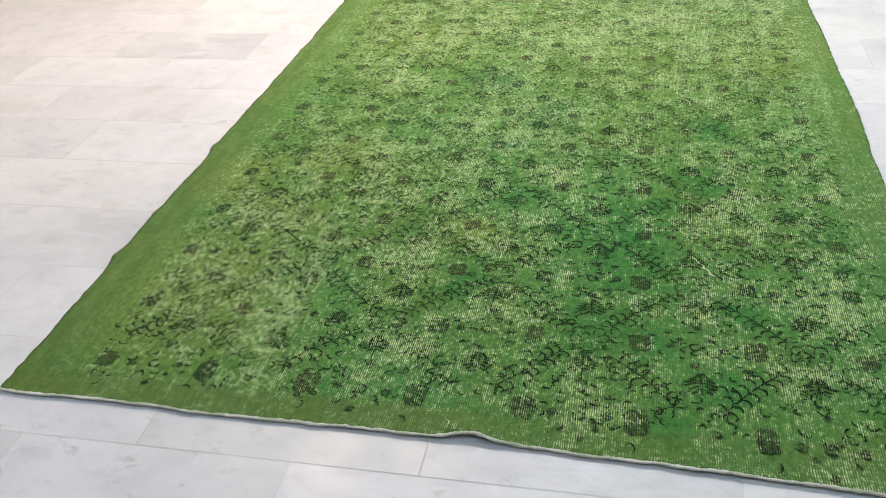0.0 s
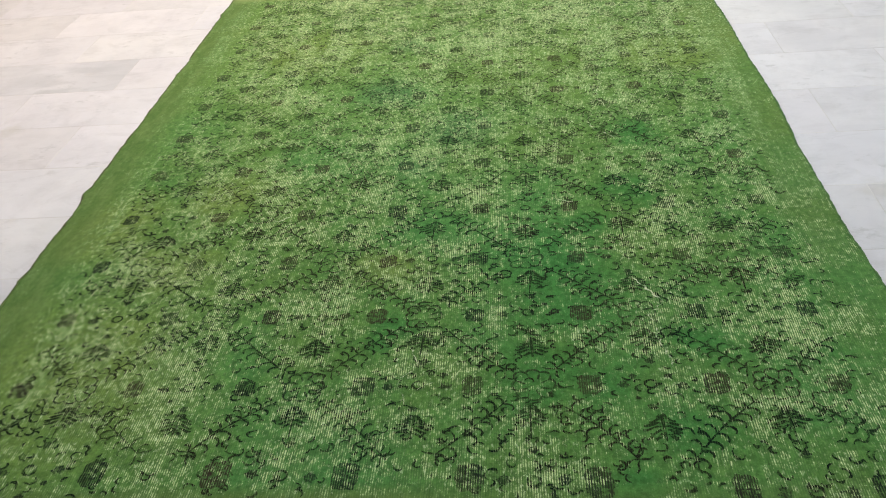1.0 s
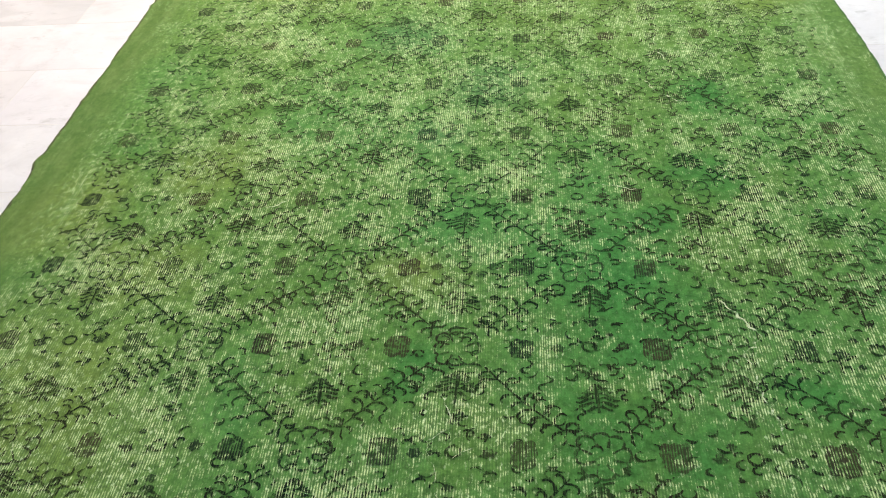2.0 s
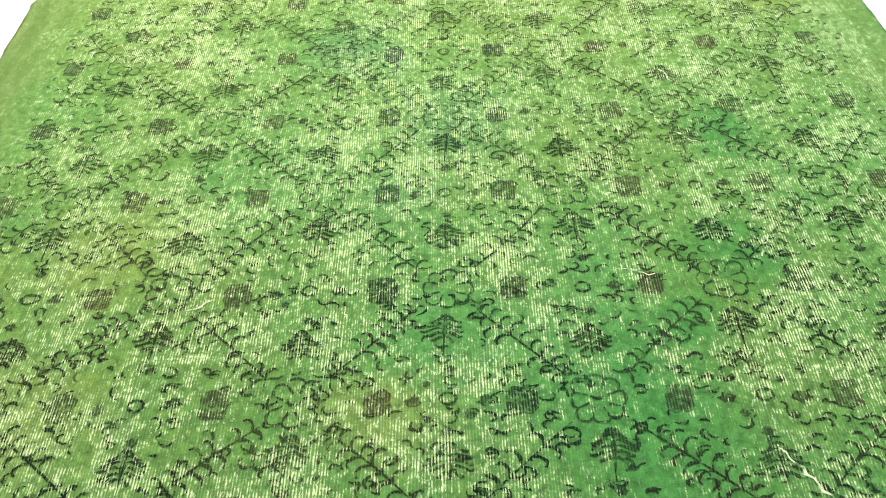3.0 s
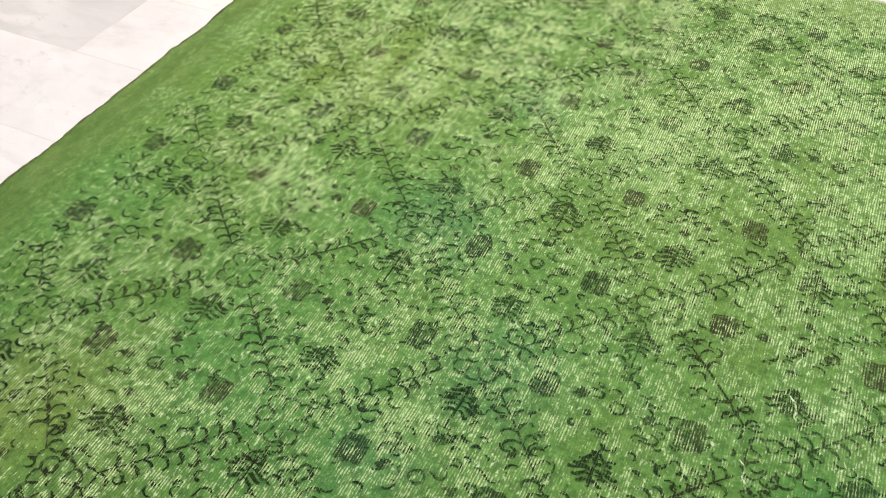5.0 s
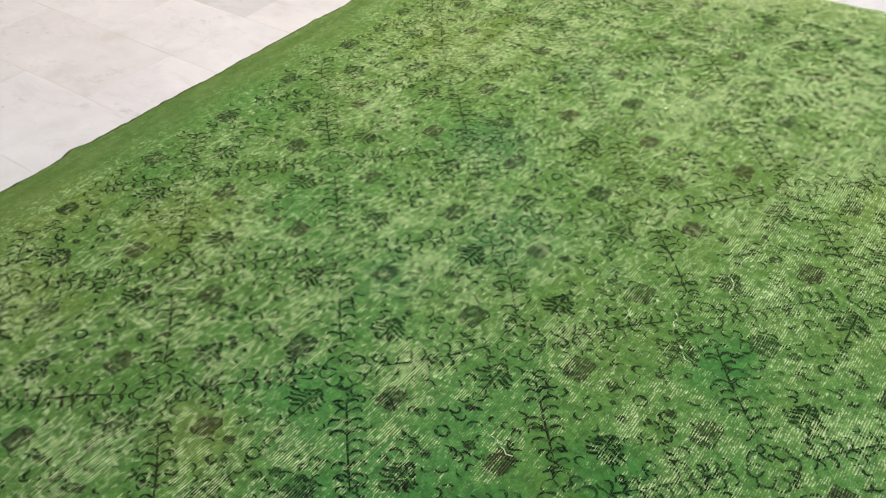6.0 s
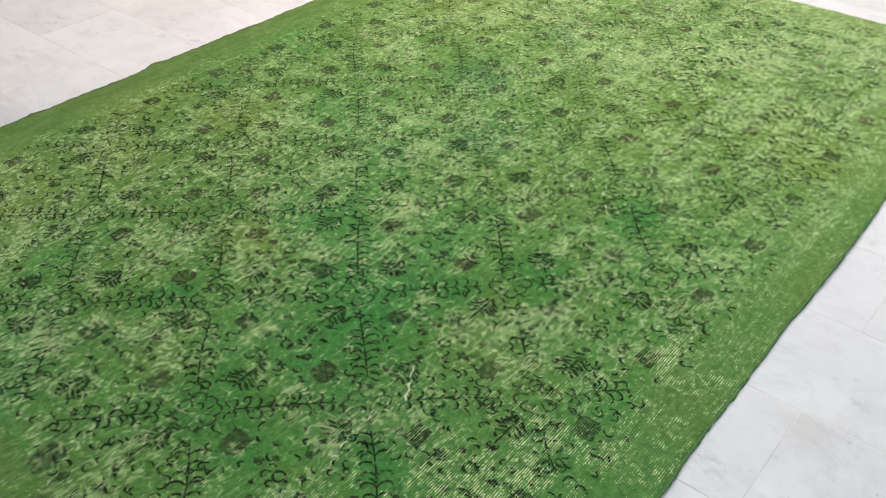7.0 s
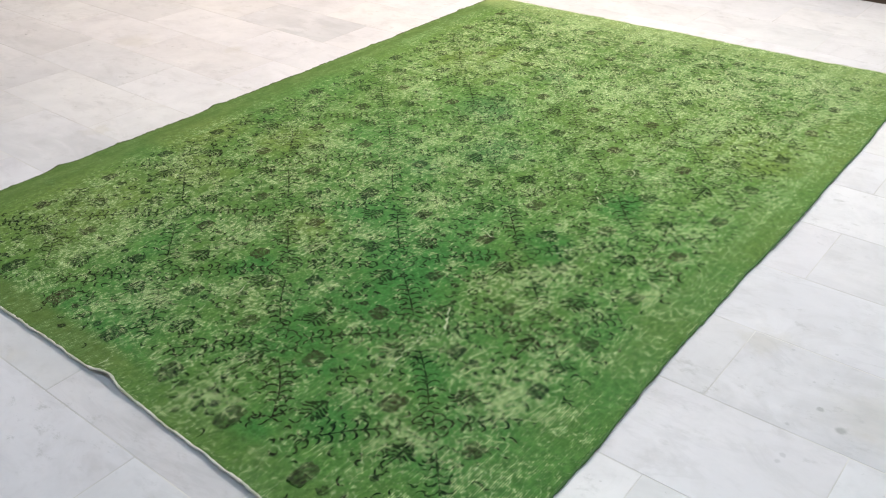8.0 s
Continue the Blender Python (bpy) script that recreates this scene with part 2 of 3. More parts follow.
def marble_material():
    g = Graph("honed_white_marble", 0.3)
    own = g.mul(g.info.outputs["Random"], 37.0)
    tint = g.info.outputs["Color"]
    broad = g.noise(g.place, 2.2, 5.0, 0.6, 0.8, own)
    mid = g.noise(g.vec("MULTIPLY", g.place, (6.0, 9.0, 6.0)), 1.0, 6.0, 0.65, 1.2, own)
    vein = g.math("ABSOLUTE", g.add(g.noise(g.vec("MULTIPLY", g.place, (1.7, 3.4, 1.0)), 1.0, 7.0, 0.62, 1.6, own), -0.5))
    colour = g.mix(g.grade(broad, 0.35, 0.7), (0.722, 0.701, 0.722), (0.645, 0.626, 0.655))
    colour = g.mix(g.mul(g.grade(mid, 0.48, 0.72), 0.48), colour, (0.51, 0.49, 0.50))
    colour = g.mix(g.mul(g.mul(g.grade(vein, 0.030, 0.0), g.grade(broad, 0.45, 0.62)), 0.15), colour, (0.36, 0.355, 0.36))
    ochre = g.grade(g.noise(g.place, 3.1, 4.0, 0.6, 0.5, g.add(own, 5.0)), 0.66, 0.78)
    colour = g.mix(g.mul(ochre, 0.35), colour, (0.60, 0.50, 0.34))
    pits = g.grade(g.noise(g.place, 75.0, 2.0, 0.5), 0.70, 0.78)
    pits = g.mul(pits, g.grade(g.noise(g.place, 4.0, 2.0), 0.48, 0.62))
    colour = g.mix(g.mul(pits, 0.6), colour, (0.33, 0.32, 0.31))
    wobble = g.mul(g.add(g.noise(g.place, 60.0, 3.0, 0.6), -0.5), 0.010)
    for sx, sy, r, strength in SPOTS:
        blotch = g.grade(g.add(g.vec("DISTANCE", g.place, (sx, sy, 0.0)), wobble), r * 0.9, r * 0.4)
        colour = g.mix(g.mul(blotch, strength), colour, (0.26, 0.26, 0.27))
    stray = g.mul(g.add(g.noise(g.place, 11.0, 5.0, 0.7), -0.5), 0.20)
    for sx, sy, r in SMUDGES:
        stain = g.grade(g.add(g.vec("DISTANCE", g.place, (sx, sy, 0.0)), stray), r * 1.3, r * 0.2)
        colour = g.mix(g.mul(stain, 0.32), colour, (0.46, 0.42, 0.33))
    scuffed = g.mul(g.grade(g.noise(g.vec("MULTIPLY", g.place, (13.0, 22.0, 1.0)), 1.0, 6.0, 0.75), 0.54, 0.68), g.grade(g.noise(g.place, 2.6, 3.0), 0.42, 0.60))
    colour = g.mix(g.mul(scuffed, 0.7), colour, (0.44, 0.43, 0.43))
    cloudy = g.grade(g.noise(g.vec("MULTIPLY", g.place, (3.2, 10.0, 1.0)), 1.0, 5.0, 0.6, 0.6), 0.36, 0.62)
    along = g.split(g.tree.nodes.new("ShaderNodeTexCoord").outputs["Object"])[0]
    cloudy = g.mul(g.math("MAXIMUM", cloudy, g.grade(along, -0.05, 0.30, 0.0, 0.8)), g.grade(along, -0.32, 0.12, 0.30, 1.0))
    cloudy = g.mul(cloudy, g.math("SUBTRACT", 1.0, g.info.outputs["Alpha"]))
    colour = g.mix(cloudy, colour, (0.47, 0.47, 0.485))
    colour = g.mix(1.0, colour, tint, "MULTIPLY")
    haze = g.grade(g.noise(g.place, 7.0, 6.0, 0.7, 0.4, own), 0.44, 0.66)
    colour = g.mix(g.mul(haze, 0.22), colour, (0.50, 0.49, 0.50))
    scuff = g.noise(g.place, 9.0, 5.0, 0.65)
    g.put(g.bsdf.inputs["Roughness"], g.grade(scuff, 0.3, 0.7, 0.30, 0.48))
    g.bump(g.noise(g.place, 16.0, 3.0), 0.05, 0.004)
    return g.colour(colour)


def plain_material(name, a, b, rough, scale=6.0):
    g = Graph(name, rough)
    g.bump(g.noise(g.place, scale * 14, 3.0), 0.15, 0.003)
    return g.colour(g.mix(g.grade(g.noise(g.place, scale, 5.0, 0.6), 0.3, 0.7), a, b))


def glow_material(name, colour, strength):
    g = Graph(name, 0.6)
    g.put(g.bsdf.inputs["Emission Color"], colour)
    g.bsdf.inputs["Emission Strength"].default_value = strength
    return g.colour((0.8, 0.8, 0.8))


WOOL = wool_material()
OUTLINE = motif_material("dark_outline_wool", (0.005, 0.012, 0.007), (0.015, 0.015, 0.008), 1.0, 0.30)
FADED = motif_material("faded_outline_wool", (0.010, 0.020, 0.012), (0.022, 0.020, 0.012), 0.97, 0.36)
HEAD = motif_material("flower_outline_wool", (0.011, 0.019, 0.012), (0.036, 0.028, 0.017), 1.0, 0.62)
CORD = cotton_material("cream_cotton_cord", (0.74, 0.71, 0.63), (0.42, 0.44, 0.32))
FRESH_CORD = cotton_material("bright_green_overcast_wool", (0.075, 0.170, 0.040), (0.055, 0.125, 0.034))
SIDE_CORD = cotton_material("green_overcast_wool", (0.095, 0.150, 0.035), (0.060, 0.060, 0.026))
CRACK = crack_material()
MARBLE = marble_material()
GROUT = plain_material("grey_grout", (0.72, 0.70, 0.68), (0.50, 0.48, 0.47), 0.7, 3.0)
PLASTER = plain_material("off_white_plaster", (0.74, 0.72, 0.68), (0.68, 0.66, 0.62), 0.9, 2.0)
DARK_WOOD = plain_material("dark_brown_wood", (0.085, 0.055, 0.035), (0.05, 0.032, 0.02), 0.5, 3.0)
ALUMINIUM = plain_material("white_metal_trim", (0.7, 0.7, 0.7), (0.62, 0.62, 0.62), 0.4)


# ---- mesh helpers ----
def mesh_object(name, verts, faces, material, parent=None, label="", smooth=False):
    me = bpy.data.meshes.new(name)
    me.from_pydata(verts, [], faces)
    me.materials.append(material)
    if smooth:
        me.polygons.foreach_set("use_smooth", [True] * len(me.polygons))
    me.update()
    ob = new(name, me)
    ob.parent = parent
    if label:
        tagged(ob, label)
    return ob


def box_bm(x0, x1, y0, y1, z0, z1, bevel=0.0):
    bm = bmesh.new()
    bmesh.ops.create_cube(bm, size=1)
    for v in bm.verts:
        v.co = Vector(((x0 + x1) / 2 + v.co.x * (x1 - x0), (y0 + y1) / 2 + v.co.y * (y1 - y0), (z0 + z1) / 2 + v.co.z * (z1 - z0)))
    if bevel:
        bmesh.ops.bevel(bm, geom=bm.edges[:], offset=bevel, segments=1, affect="EDGES")
    return bm


def part(name, bm, material, parent=None, label=""):
    me = bpy.data.meshes.new(name)
    bm.to_mesh(me)
    bm.free()
    me.materials.append(material)
    ob = new(name, me)
    ob.parent = parent
    if label:
        tagged(ob, label)
    return ob


# ---- the room shell ----
floor = part("floor", box_bm(ROOM_X0, ROOM_X1, ROOM_Y0, ROOM_Y1, -0.12, -0.0006), GROUT)
tagged(floor, "honed white marble floor in staggered oblong tiles", "floor", kind="structure")
ceiling = part("ceiling", box_bm(ROOM_X0, ROOM_X1, ROOM_Y0, ROOM_Y1, ROOM_H, ROOM_H + 0.2), PLASTER)
tagged(ceiling, "plain off-white plaster ceiling", "ceiling", kind="structure")
for name, box in (
    ("wall_west", (ROOM_X0 - 0.2, ROOM_X0, ROOM_Y0, ROOM_Y1)),
    ("wall_east", (ROOM_X1, ROOM_X1 + 0.2, ROOM_Y0, ROOM_Y1)),
    ("wall_north", (ROOM_X0 - 0.2, ROOM_X1 + 0.2, ROOM_Y1, ROOM_Y1 + 0.2)),
    ("wall_south", (ROOM_X0 - 0.2, ROOM_X1 + 0.2, ROOM_Y0 - 0.2, ROOM_Y0)),
):
    wall = part(name, box_bm(*box, -0.12, ROOM_H + 0.2), PLASTER)
    tagged(wall, "plain off-white plastered wall of the showroom", "wall", kind="structure")
base = part("baseboard", box_bm(ROOM_X0 + 0.02, ROOM_X1, ROOM_Y1 - 0.02, ROOM_Y1, 0.0, 0.09, 0.004), DARK_WOOD)
tagged(base, "dark brown wooden baseboard along the plastered wall", "baseboard", kind="structure")


# stands in for a dark brown object of unknown kind at the far left
def dark_standin_box(x0, x1, y0, y1, height):
    chest = new("dark_standin_box")
    tagged(chest, "low dark brown box standing in for an unidentified dark object", "chest")
    part("plinth", box_bm(x0, x1, y0, y1, 0.0, 0.07, 0.003), DARK_WOOD, chest)
    part("body", box_bm(x0, x1 - 0.015, y0 + 0.015, y1 - 0.015, 0.07, height - 0.04, 0.004), DARK_WOOD, chest)
    part("lid", box_bm(x0, x1, y0, y1, height - 0.04, height, 0.006), DARK_WOOD, chest)


dark_standin_box(-2.42, -2.0, 3.35, 4.15, 0.55)


# panel, glow and lamp are added to light the room; none is in view
def assumed_ceiling_light(x, y, colour, watts):
    light = new("assumed_ceiling_light")
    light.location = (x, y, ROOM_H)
    tagged(light, "assumed white ceiling light panel, out of view, added to light the room", "ceiling light", "ceiling lights")
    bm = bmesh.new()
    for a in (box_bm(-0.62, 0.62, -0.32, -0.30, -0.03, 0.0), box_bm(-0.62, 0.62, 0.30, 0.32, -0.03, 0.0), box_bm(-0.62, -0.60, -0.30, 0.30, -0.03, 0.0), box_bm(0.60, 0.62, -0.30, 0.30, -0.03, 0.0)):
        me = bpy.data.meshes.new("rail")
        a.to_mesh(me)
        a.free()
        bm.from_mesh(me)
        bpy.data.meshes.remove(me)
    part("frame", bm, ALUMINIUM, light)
    part("diffuser", box_bm(-0.598, 0.598, -0.298, 0.298, -0.014, -0.004), glow_material("assumed_diffuser_glow", colour, 2.0), light, "glowing opal diffuser of an assumed light panel")
    area_lamp("assumed_panel_lamp", pose(x, y, ROOM_H - 0.04), 1.18, 0.58, watts, colour)


for px, py, colour, watts in ASSUMED_PANELS:
    assumed_ceiling_light(px, py, colour, watts)


# ---- the rug ----
def wave1(s, seed):
    return noise.noise((s, seed * 7.31, 0.5))


CURLS = (0.535, 0.77, 0.98, 1.215, 1.51, 1.82, 2.125, 2.50, 2.80)


def smooth(t):
    t = min(max(t, 0.0), 1.0)
    return t * t * (3 - 2 * t)


def curls(y):
    return sum((0.5 + 0.5 * math.sin(b * 37)) * math.exp(-abs((y - b) / (0.020 + 0.012 * math.cos(b * 11))) ** 1.5) for b in CURLS)


def rug_edge(x, y):
    """Pull the straight sheet to its uneven outline."""
    w = max(0.0, 1 - x / 0.25)
    e = max(0.0, 1 - (RUG_W - x) / 0.25)
    s = max(0.0, 1 - y / 0.2)
    n = max(0.0, 1 - (RUG_L - y) / 0.2)
    curl = curls(y)
    dx = w * (0.006 * wave1(y * 2.6, 1) + 0.004 * wave1(y * 11.0, 2) + 0.0036 * wave1(y * 42.0, 14) - 0.0085 * curl + 0.014) + e * (0.007 * wave1(y * 2.9, 3) + 0.003 * wave1(y * 9.0, 4) + 0.002 * wave1(y * 38.0, 15) - 0.014 * smooth((y - 2.2) / 0.7) + 0.012 * smooth((0.75 - y) / 0.4) - 0.007 * math.exp(-((y - 1.1) / 0.3) ** 2))
    near = -0.018 - 0.007 * smooth((x - 0.3) / 0.3) + 0.011 * math.exp(-((x - 1.12) / 0.05) ** 2) - 0.043 * max(0.0, x - 1.15)
    dy = s * (0.003 * wave1(x * 3.2, 5) + 0.0035 * wave1(x * 13.0, 6) + 0.002 * wave1(x * 45.0, 13) + near) + n * (0.006 * wave1(x * 2.0, 7) + 0.006 * wave1(x * 13.0, 8) + 0.027 * (x - 1.0))
    return x + dx, y + dy


def rug_z(x, y):
    z = 0.0065 + 0.0010 * noise.noise((x * 2.1, y * 2.1, 3.0))
    near = math.exp(-(max(y, 0) / 0.035) ** 2)
    z += near * (0.0030 + 0.003 * wave1(x * 3.0, 9) + 0.010 * math.exp(-((x - 1.13) / 0.06) ** 2))
    z += math.exp(-(max(x, 0) / 0.03) ** 2) * (0.001 + 0.006 * curls(y))
    z += math.exp(-(max(RUG_W - x, 0) / 0.03) ** 2) * max(0.0, 0.006 * wave1(y * 3.0, 11))
    z += math.exp(-(max(RUG_L - y, 0) / 0.03) ** 2) * max(0.0, 0.006 * wave1(x * 4.0, 12) + 0.002)
    return z


rug = new("rug")
tagged(rug, "worn overdyed green wool rug with dark floral lattice, lying on marble", "rug")


def rug_body():
    nx, ny, thick = 200, 400, 0.005
    xs = [RUG_W * i / nx for i in range(nx + 1)]
    ys = [RUG_L * j / ny for j in range(ny + 1)]
    top = [(*rug_edge(x, y), rug_z(x, y)) for y in ys for x in xs]
    count, row = len(top), nx + 1
    verts = top + [(x, y, max(z - thick, 0.0004)) for x, y, z in top]
    faces = []
    for j in range(ny):
        for i in range(nx):
            a = j * row + i
            faces.append((a, a + 1, a + 1 + row, a + row))
            faces.append((count + a, count + a + row, count + a + 1 + row, count + a + 1))
    rim = [i for i in range(row)] + [j * row + nx for j in range(1, ny + 1)] + [ny * row + i for i in range(nx - 1, -1, -1)] + [j * row for j in range(ny - 1, 0, -1)]
    for a, b in zip(rim, rim[1:] + rim[:1]):
        faces.append((b, a, count + a, count + b))
    return mesh_object("woven_field", verts, faces, WOOL, rug, "patchy green pile worn to pale warps", True)


def cord(name, points, radius, material, label):
    """A twisted cord along an edge."""
    sides, verts, faces = 6, [], []
    for k, p in enumerate(points):
        a, b = Vector(points[max(k - 1, 0)]), Vector(points[min(k + 1, len(points) - 1)])
        way = (b - a).normalized()
        side = way.cross(Vector((0, 0, 1))).normalized()
        up = side.cross(way)
        r = radius * (1 + 0.40 * noise.noise((k * 0.31, radius * 999, 1.0)) + 0.45 * noise.noise((k * 0.9, radius * 999, 4.0)))
        for s in range(sides):
            t = 2 * math.pi * s / sides
            verts.append(Vector(p) + side * (r * math.cos(t)) + up * (r * math.sin(t)))
    for k in range(len(points) - 1):
        for s in range(sides):
            faces.append((k * sides + s, k * sides + (s + 1) % sides, (k + 1) * sides + (s + 1) % sides, (k + 1) * sides + s))
    return mesh_object(name, verts, faces, material, rug, label, True)


def edge_points(x0, y0, x1, y1, steps, lift):
    return [(*rug_edge(x0 + (x1 - x0) * k / steps, y0 + (y1 - y0) * k / steps), rug_z(x0 + (x1 - x0) * k / steps, y0 + (y1 - y0) * k / steps) + lift) for k in range(steps + 1)]


rug_body()
cord("end_binding", edge_points(0, 0, RUG_W, 0, 420, -0.0012), 0.0033, CORD, "frayed cream cotton end cord")
cord("end_binding", edge_points(0, RUG_L, RUG_W, RUG_L, 220, -0.0016), 0.0042, CORD, "thin pale cotton end cord")
cord("side_binding", edge_points(0, 0, 0, RUG_L, 300, -0.0025), 0.0036, SIDE_CORD, "overcast dark green side edge")
cord("side_binding", edge_points(RUG_W, 0, RUG_W, RUG_L, 300, -0.0025), 0.0036, FRESH_CORD, "overcast bright green side edge")


def fringe():
    """Short pale warp ends that stick out past the worn far end."""
    rng, verts, faces = random.Random(71), [], []
    for k in range(230):
        x = rng.uniform(0.12, 1.30) if k < 190 else rng.uniform(1.30, 2.08)
        far, lean, w = rng.uniform(0.006, 0.022), rng.uniform(-0.008, 0.008), rng.uniform(0.0008, 0.0016)
        bx, by = rug_edge(x, RUG_L)
        z, first = rug_z(x, RUG_L), len(verts)
        for t in (0.0, 0.5, 1.0):
            cx, cy, cz = bx + lean * t * t, by - 0.002 + far * t, max(z * (1 - t), 0.0) + 0.0016
            verts += [(cx - w * (1 - 0.6 * t), cy, cz), (cx, cy, cz + w), (cx + w * (1 - 0.6 * t), cy, cz)]
        for a in (first, first + 3):
            faces += [(a, a + 1, a + 4, a + 3), (a + 1, a + 2, a + 5, a + 4)]
    ob = mesh_object("fringe", verts, faces, CORD, rug)
    tagged(ob, "short frayed pale warp ends", kind="stuff")


fringe()


# ---- the rug's pattern, drawn in strokes of dark wool ----
class Strokes:
    def __init__(self, cx, cy, turn=0.0, seed=0):
        self.cx, self.cy, self.turn, self.verts, self.faces = cx, cy, turn, [], []
        self.rng = random.Random(seed)

    def put(self, u, v):
        c, s = math.cos(self.turn), math.sin(self.turn)
        x, y = rug_edge(self.cx + u * c - v * s, self.cy + u * s + v * c)
        return (x, y, rug_z(x, y) + 0.0009)

    def line(self, points, width, taper=0.6, root=None):
        """A ribbon along the points; root: the first corner of the older ribbon that it grows from. Gives the ribbon's corners."""
        n, j, pairs = len(points), self.rng, []
        phase = j.uniform(0, 6.28)
        for k, (u, v) in enumerate(points):
            a, b = points[max(k - 1, 0)], points[min(k + 1, n - 1)]
            du, dv = b[0] - a[0], b[1] - a[1]
            size = math.hypot(du, dv) or 1.0
            t = k / (n - 1)
            w = width * 0.46 * (1 - (1 - taper) * abs(2 * t - 1)) * j.uniform(0.75, 1.25) * (0.70 + 0.45 * math.sin(0.8 * k + phase) ** 2)
            if k == 0 and root is not None:
                pairs.append(root)
                continue
            pairs.append(len(self.verts))
            self.verts.append(self.put(u - dv / size * w, v + du / size * w))
            self.verts.append(self.put(u + dv / size * w, v - du / size * w))
        for a, b in zip(pairs, pairs[1:]):
            self.faces.append((a, a + 1, b + 1, b))
        return pairs

    def loop(self, u, v, ru, rv, width, steps=12, wob=0.0, lobes=5):
        pts = []
        for k in range(steps + 1):
            t = 2 * math.pi * k / steps
            r = 1 + wob * math.cos(lobes * t)
            pts.append((u + ru * r * math.cos(t), v + rv * r * math.sin(t)))
        self.line(pts, width, 1.0)

    def done(self, name, material=None):
        return mesh_object(name, self.verts, self.faces, material or OUTLINE, rug)


SEED = [100]


def seeded():
    SEED[0] += 1
    return SEED[0]


def flower(cx, cy, size=1.0):
    """A full, squarish flower head with lobed petals all round."""
    s = Strokes(cx, cy, random.uniform(-0.10, 0.10), seeded())
    j = s.rng.uniform
    w, h = 0.0245 * size * j(0.92, 1.08), 0.0285 * size * j(0.92, 1.08)
    lobes, phase, steps = s.rng.choice((7, 8, 9)), j(0, 6.28), 44
    bump = [j(0.06, 0.17) for _ in range(lobes)]
    s.verts.append(s.put(0.0, 0.0))
    for k in range(steps):
        a = 2 * math.pi * k / steps
        square = (abs(math.cos(a)) ** 4.5 + abs(math.sin(a)) ** 4.5) ** (-1 / 4.5)
        turn = (lobes * a + phase) / (2 * math.pi)
        out = square * (0.93 + bump[int(turn) % lobes] * (abs(math.sin(math.pi * turn)) - 0.35)) * j(0.97, 1.03)
        s.verts.append(s.put(w * out * math.cos(a), h * out * math.sin(a)))
    for k in range(steps):
        s.faces.append((0, 1 + k, 1 + (k + 1) % steps))
    return s.done("flower_motif", HEAD)


def rosette(cx, cy):
    """An open eight-petalled rosette in outline, with a short vein between the petals."""
    s = Strokes(cx, cy, random.uniform(-0.06, 0.06), seeded())
    j = s.rng.uniform
    rim, notches = [], []
    for k in range(8):
        swell, reach = j(0.14, 0.22), j(0.95, 1.05)
        for m in range(6):
            a = 2 * math.pi * (k + m / 6) / 8 + math.pi / 8
            square = (abs(math.cos(a)) ** 3 + abs(math.sin(a)) ** 3) ** (-1 / 3)
            r = square * reach * (0.86 + swell * math.sin(math.pi * m / 6) ** 0.6)
            if m == 0:
                notches.append(len(rim))
            rim.append((0.041 * r * math.cos(a), 0.043 * r * math.sin(a)))
    pairs = s.line(rim + rim[:1], 0.0056, 1.0)
    for k in notches:
        u, v = rim[k]
        bend = j(-0.12, 0.12)
        s.line([(u, v), (u * 0.78 - v * bend * 0.4, v * 0.78 + u * bend * 0.4), (u * 0.45 - v * bend, v * 0.45 + u * bend)], 0.0056, 0.8, pairs[k])
    return s.done("rosette_motif", FADED)


def ring(cx, cy):
    s = Strokes(cx, cy, 0, seeded())
    s.loop(0, 0, 0.0125, 0.0115, 0.0062, 12)
    return s.done("ring_motif")


def bud(cx, cy, size=1.0):
    """A small filled bud with two side leaves and a pointed tip."""
    s = Strokes(cx, cy, random.uniform(-0.4, 0.4), seeded())
    j = s.rng.uniform
    r = 0.0125 * size
    s.verts.append(s.put(0.0, 0.0))
    shape = [(1.25, 0.05), (0.70, 0.35), (0.55, 0.85), (0.12, 0.75), (0.0, 1.25), (-0.15, 0.75), (-0.60, 0.80), (-0.70, 0.30), (-1.25, 0.0), (-0.75, -0.40), (-0.45, -0.85), (0.0, -0.60), (0.50, -0.80), (0.75, -0.35)]
    for u, v in shape:
        s.verts.append(s.put(u * r * j(0.85, 1.15), v * r * j(0.85, 1.15)))
    for k in range(len(shape)):
        s.faces.append((0, 1 + k, 1 + (k + 1) % len(shape)))
    return s.done("bud_motif", FADED)


def curl(cx, cy, turn):
    """A small comma-shaped leaf."""
    s = Strokes(cx, cy, turn, seeded())
    j = s.rng.uniform
    r, sweep = j(0.009, 0.014), j(2.6, 4.2)
    s.line([(r * math.cos(sweep * k / 6), r * 0.75 * math.sin(sweep * k / 6)) for k in range(7)], j(0.0045, 0.0065), 0.4)
    return s.done("leaf_motif")


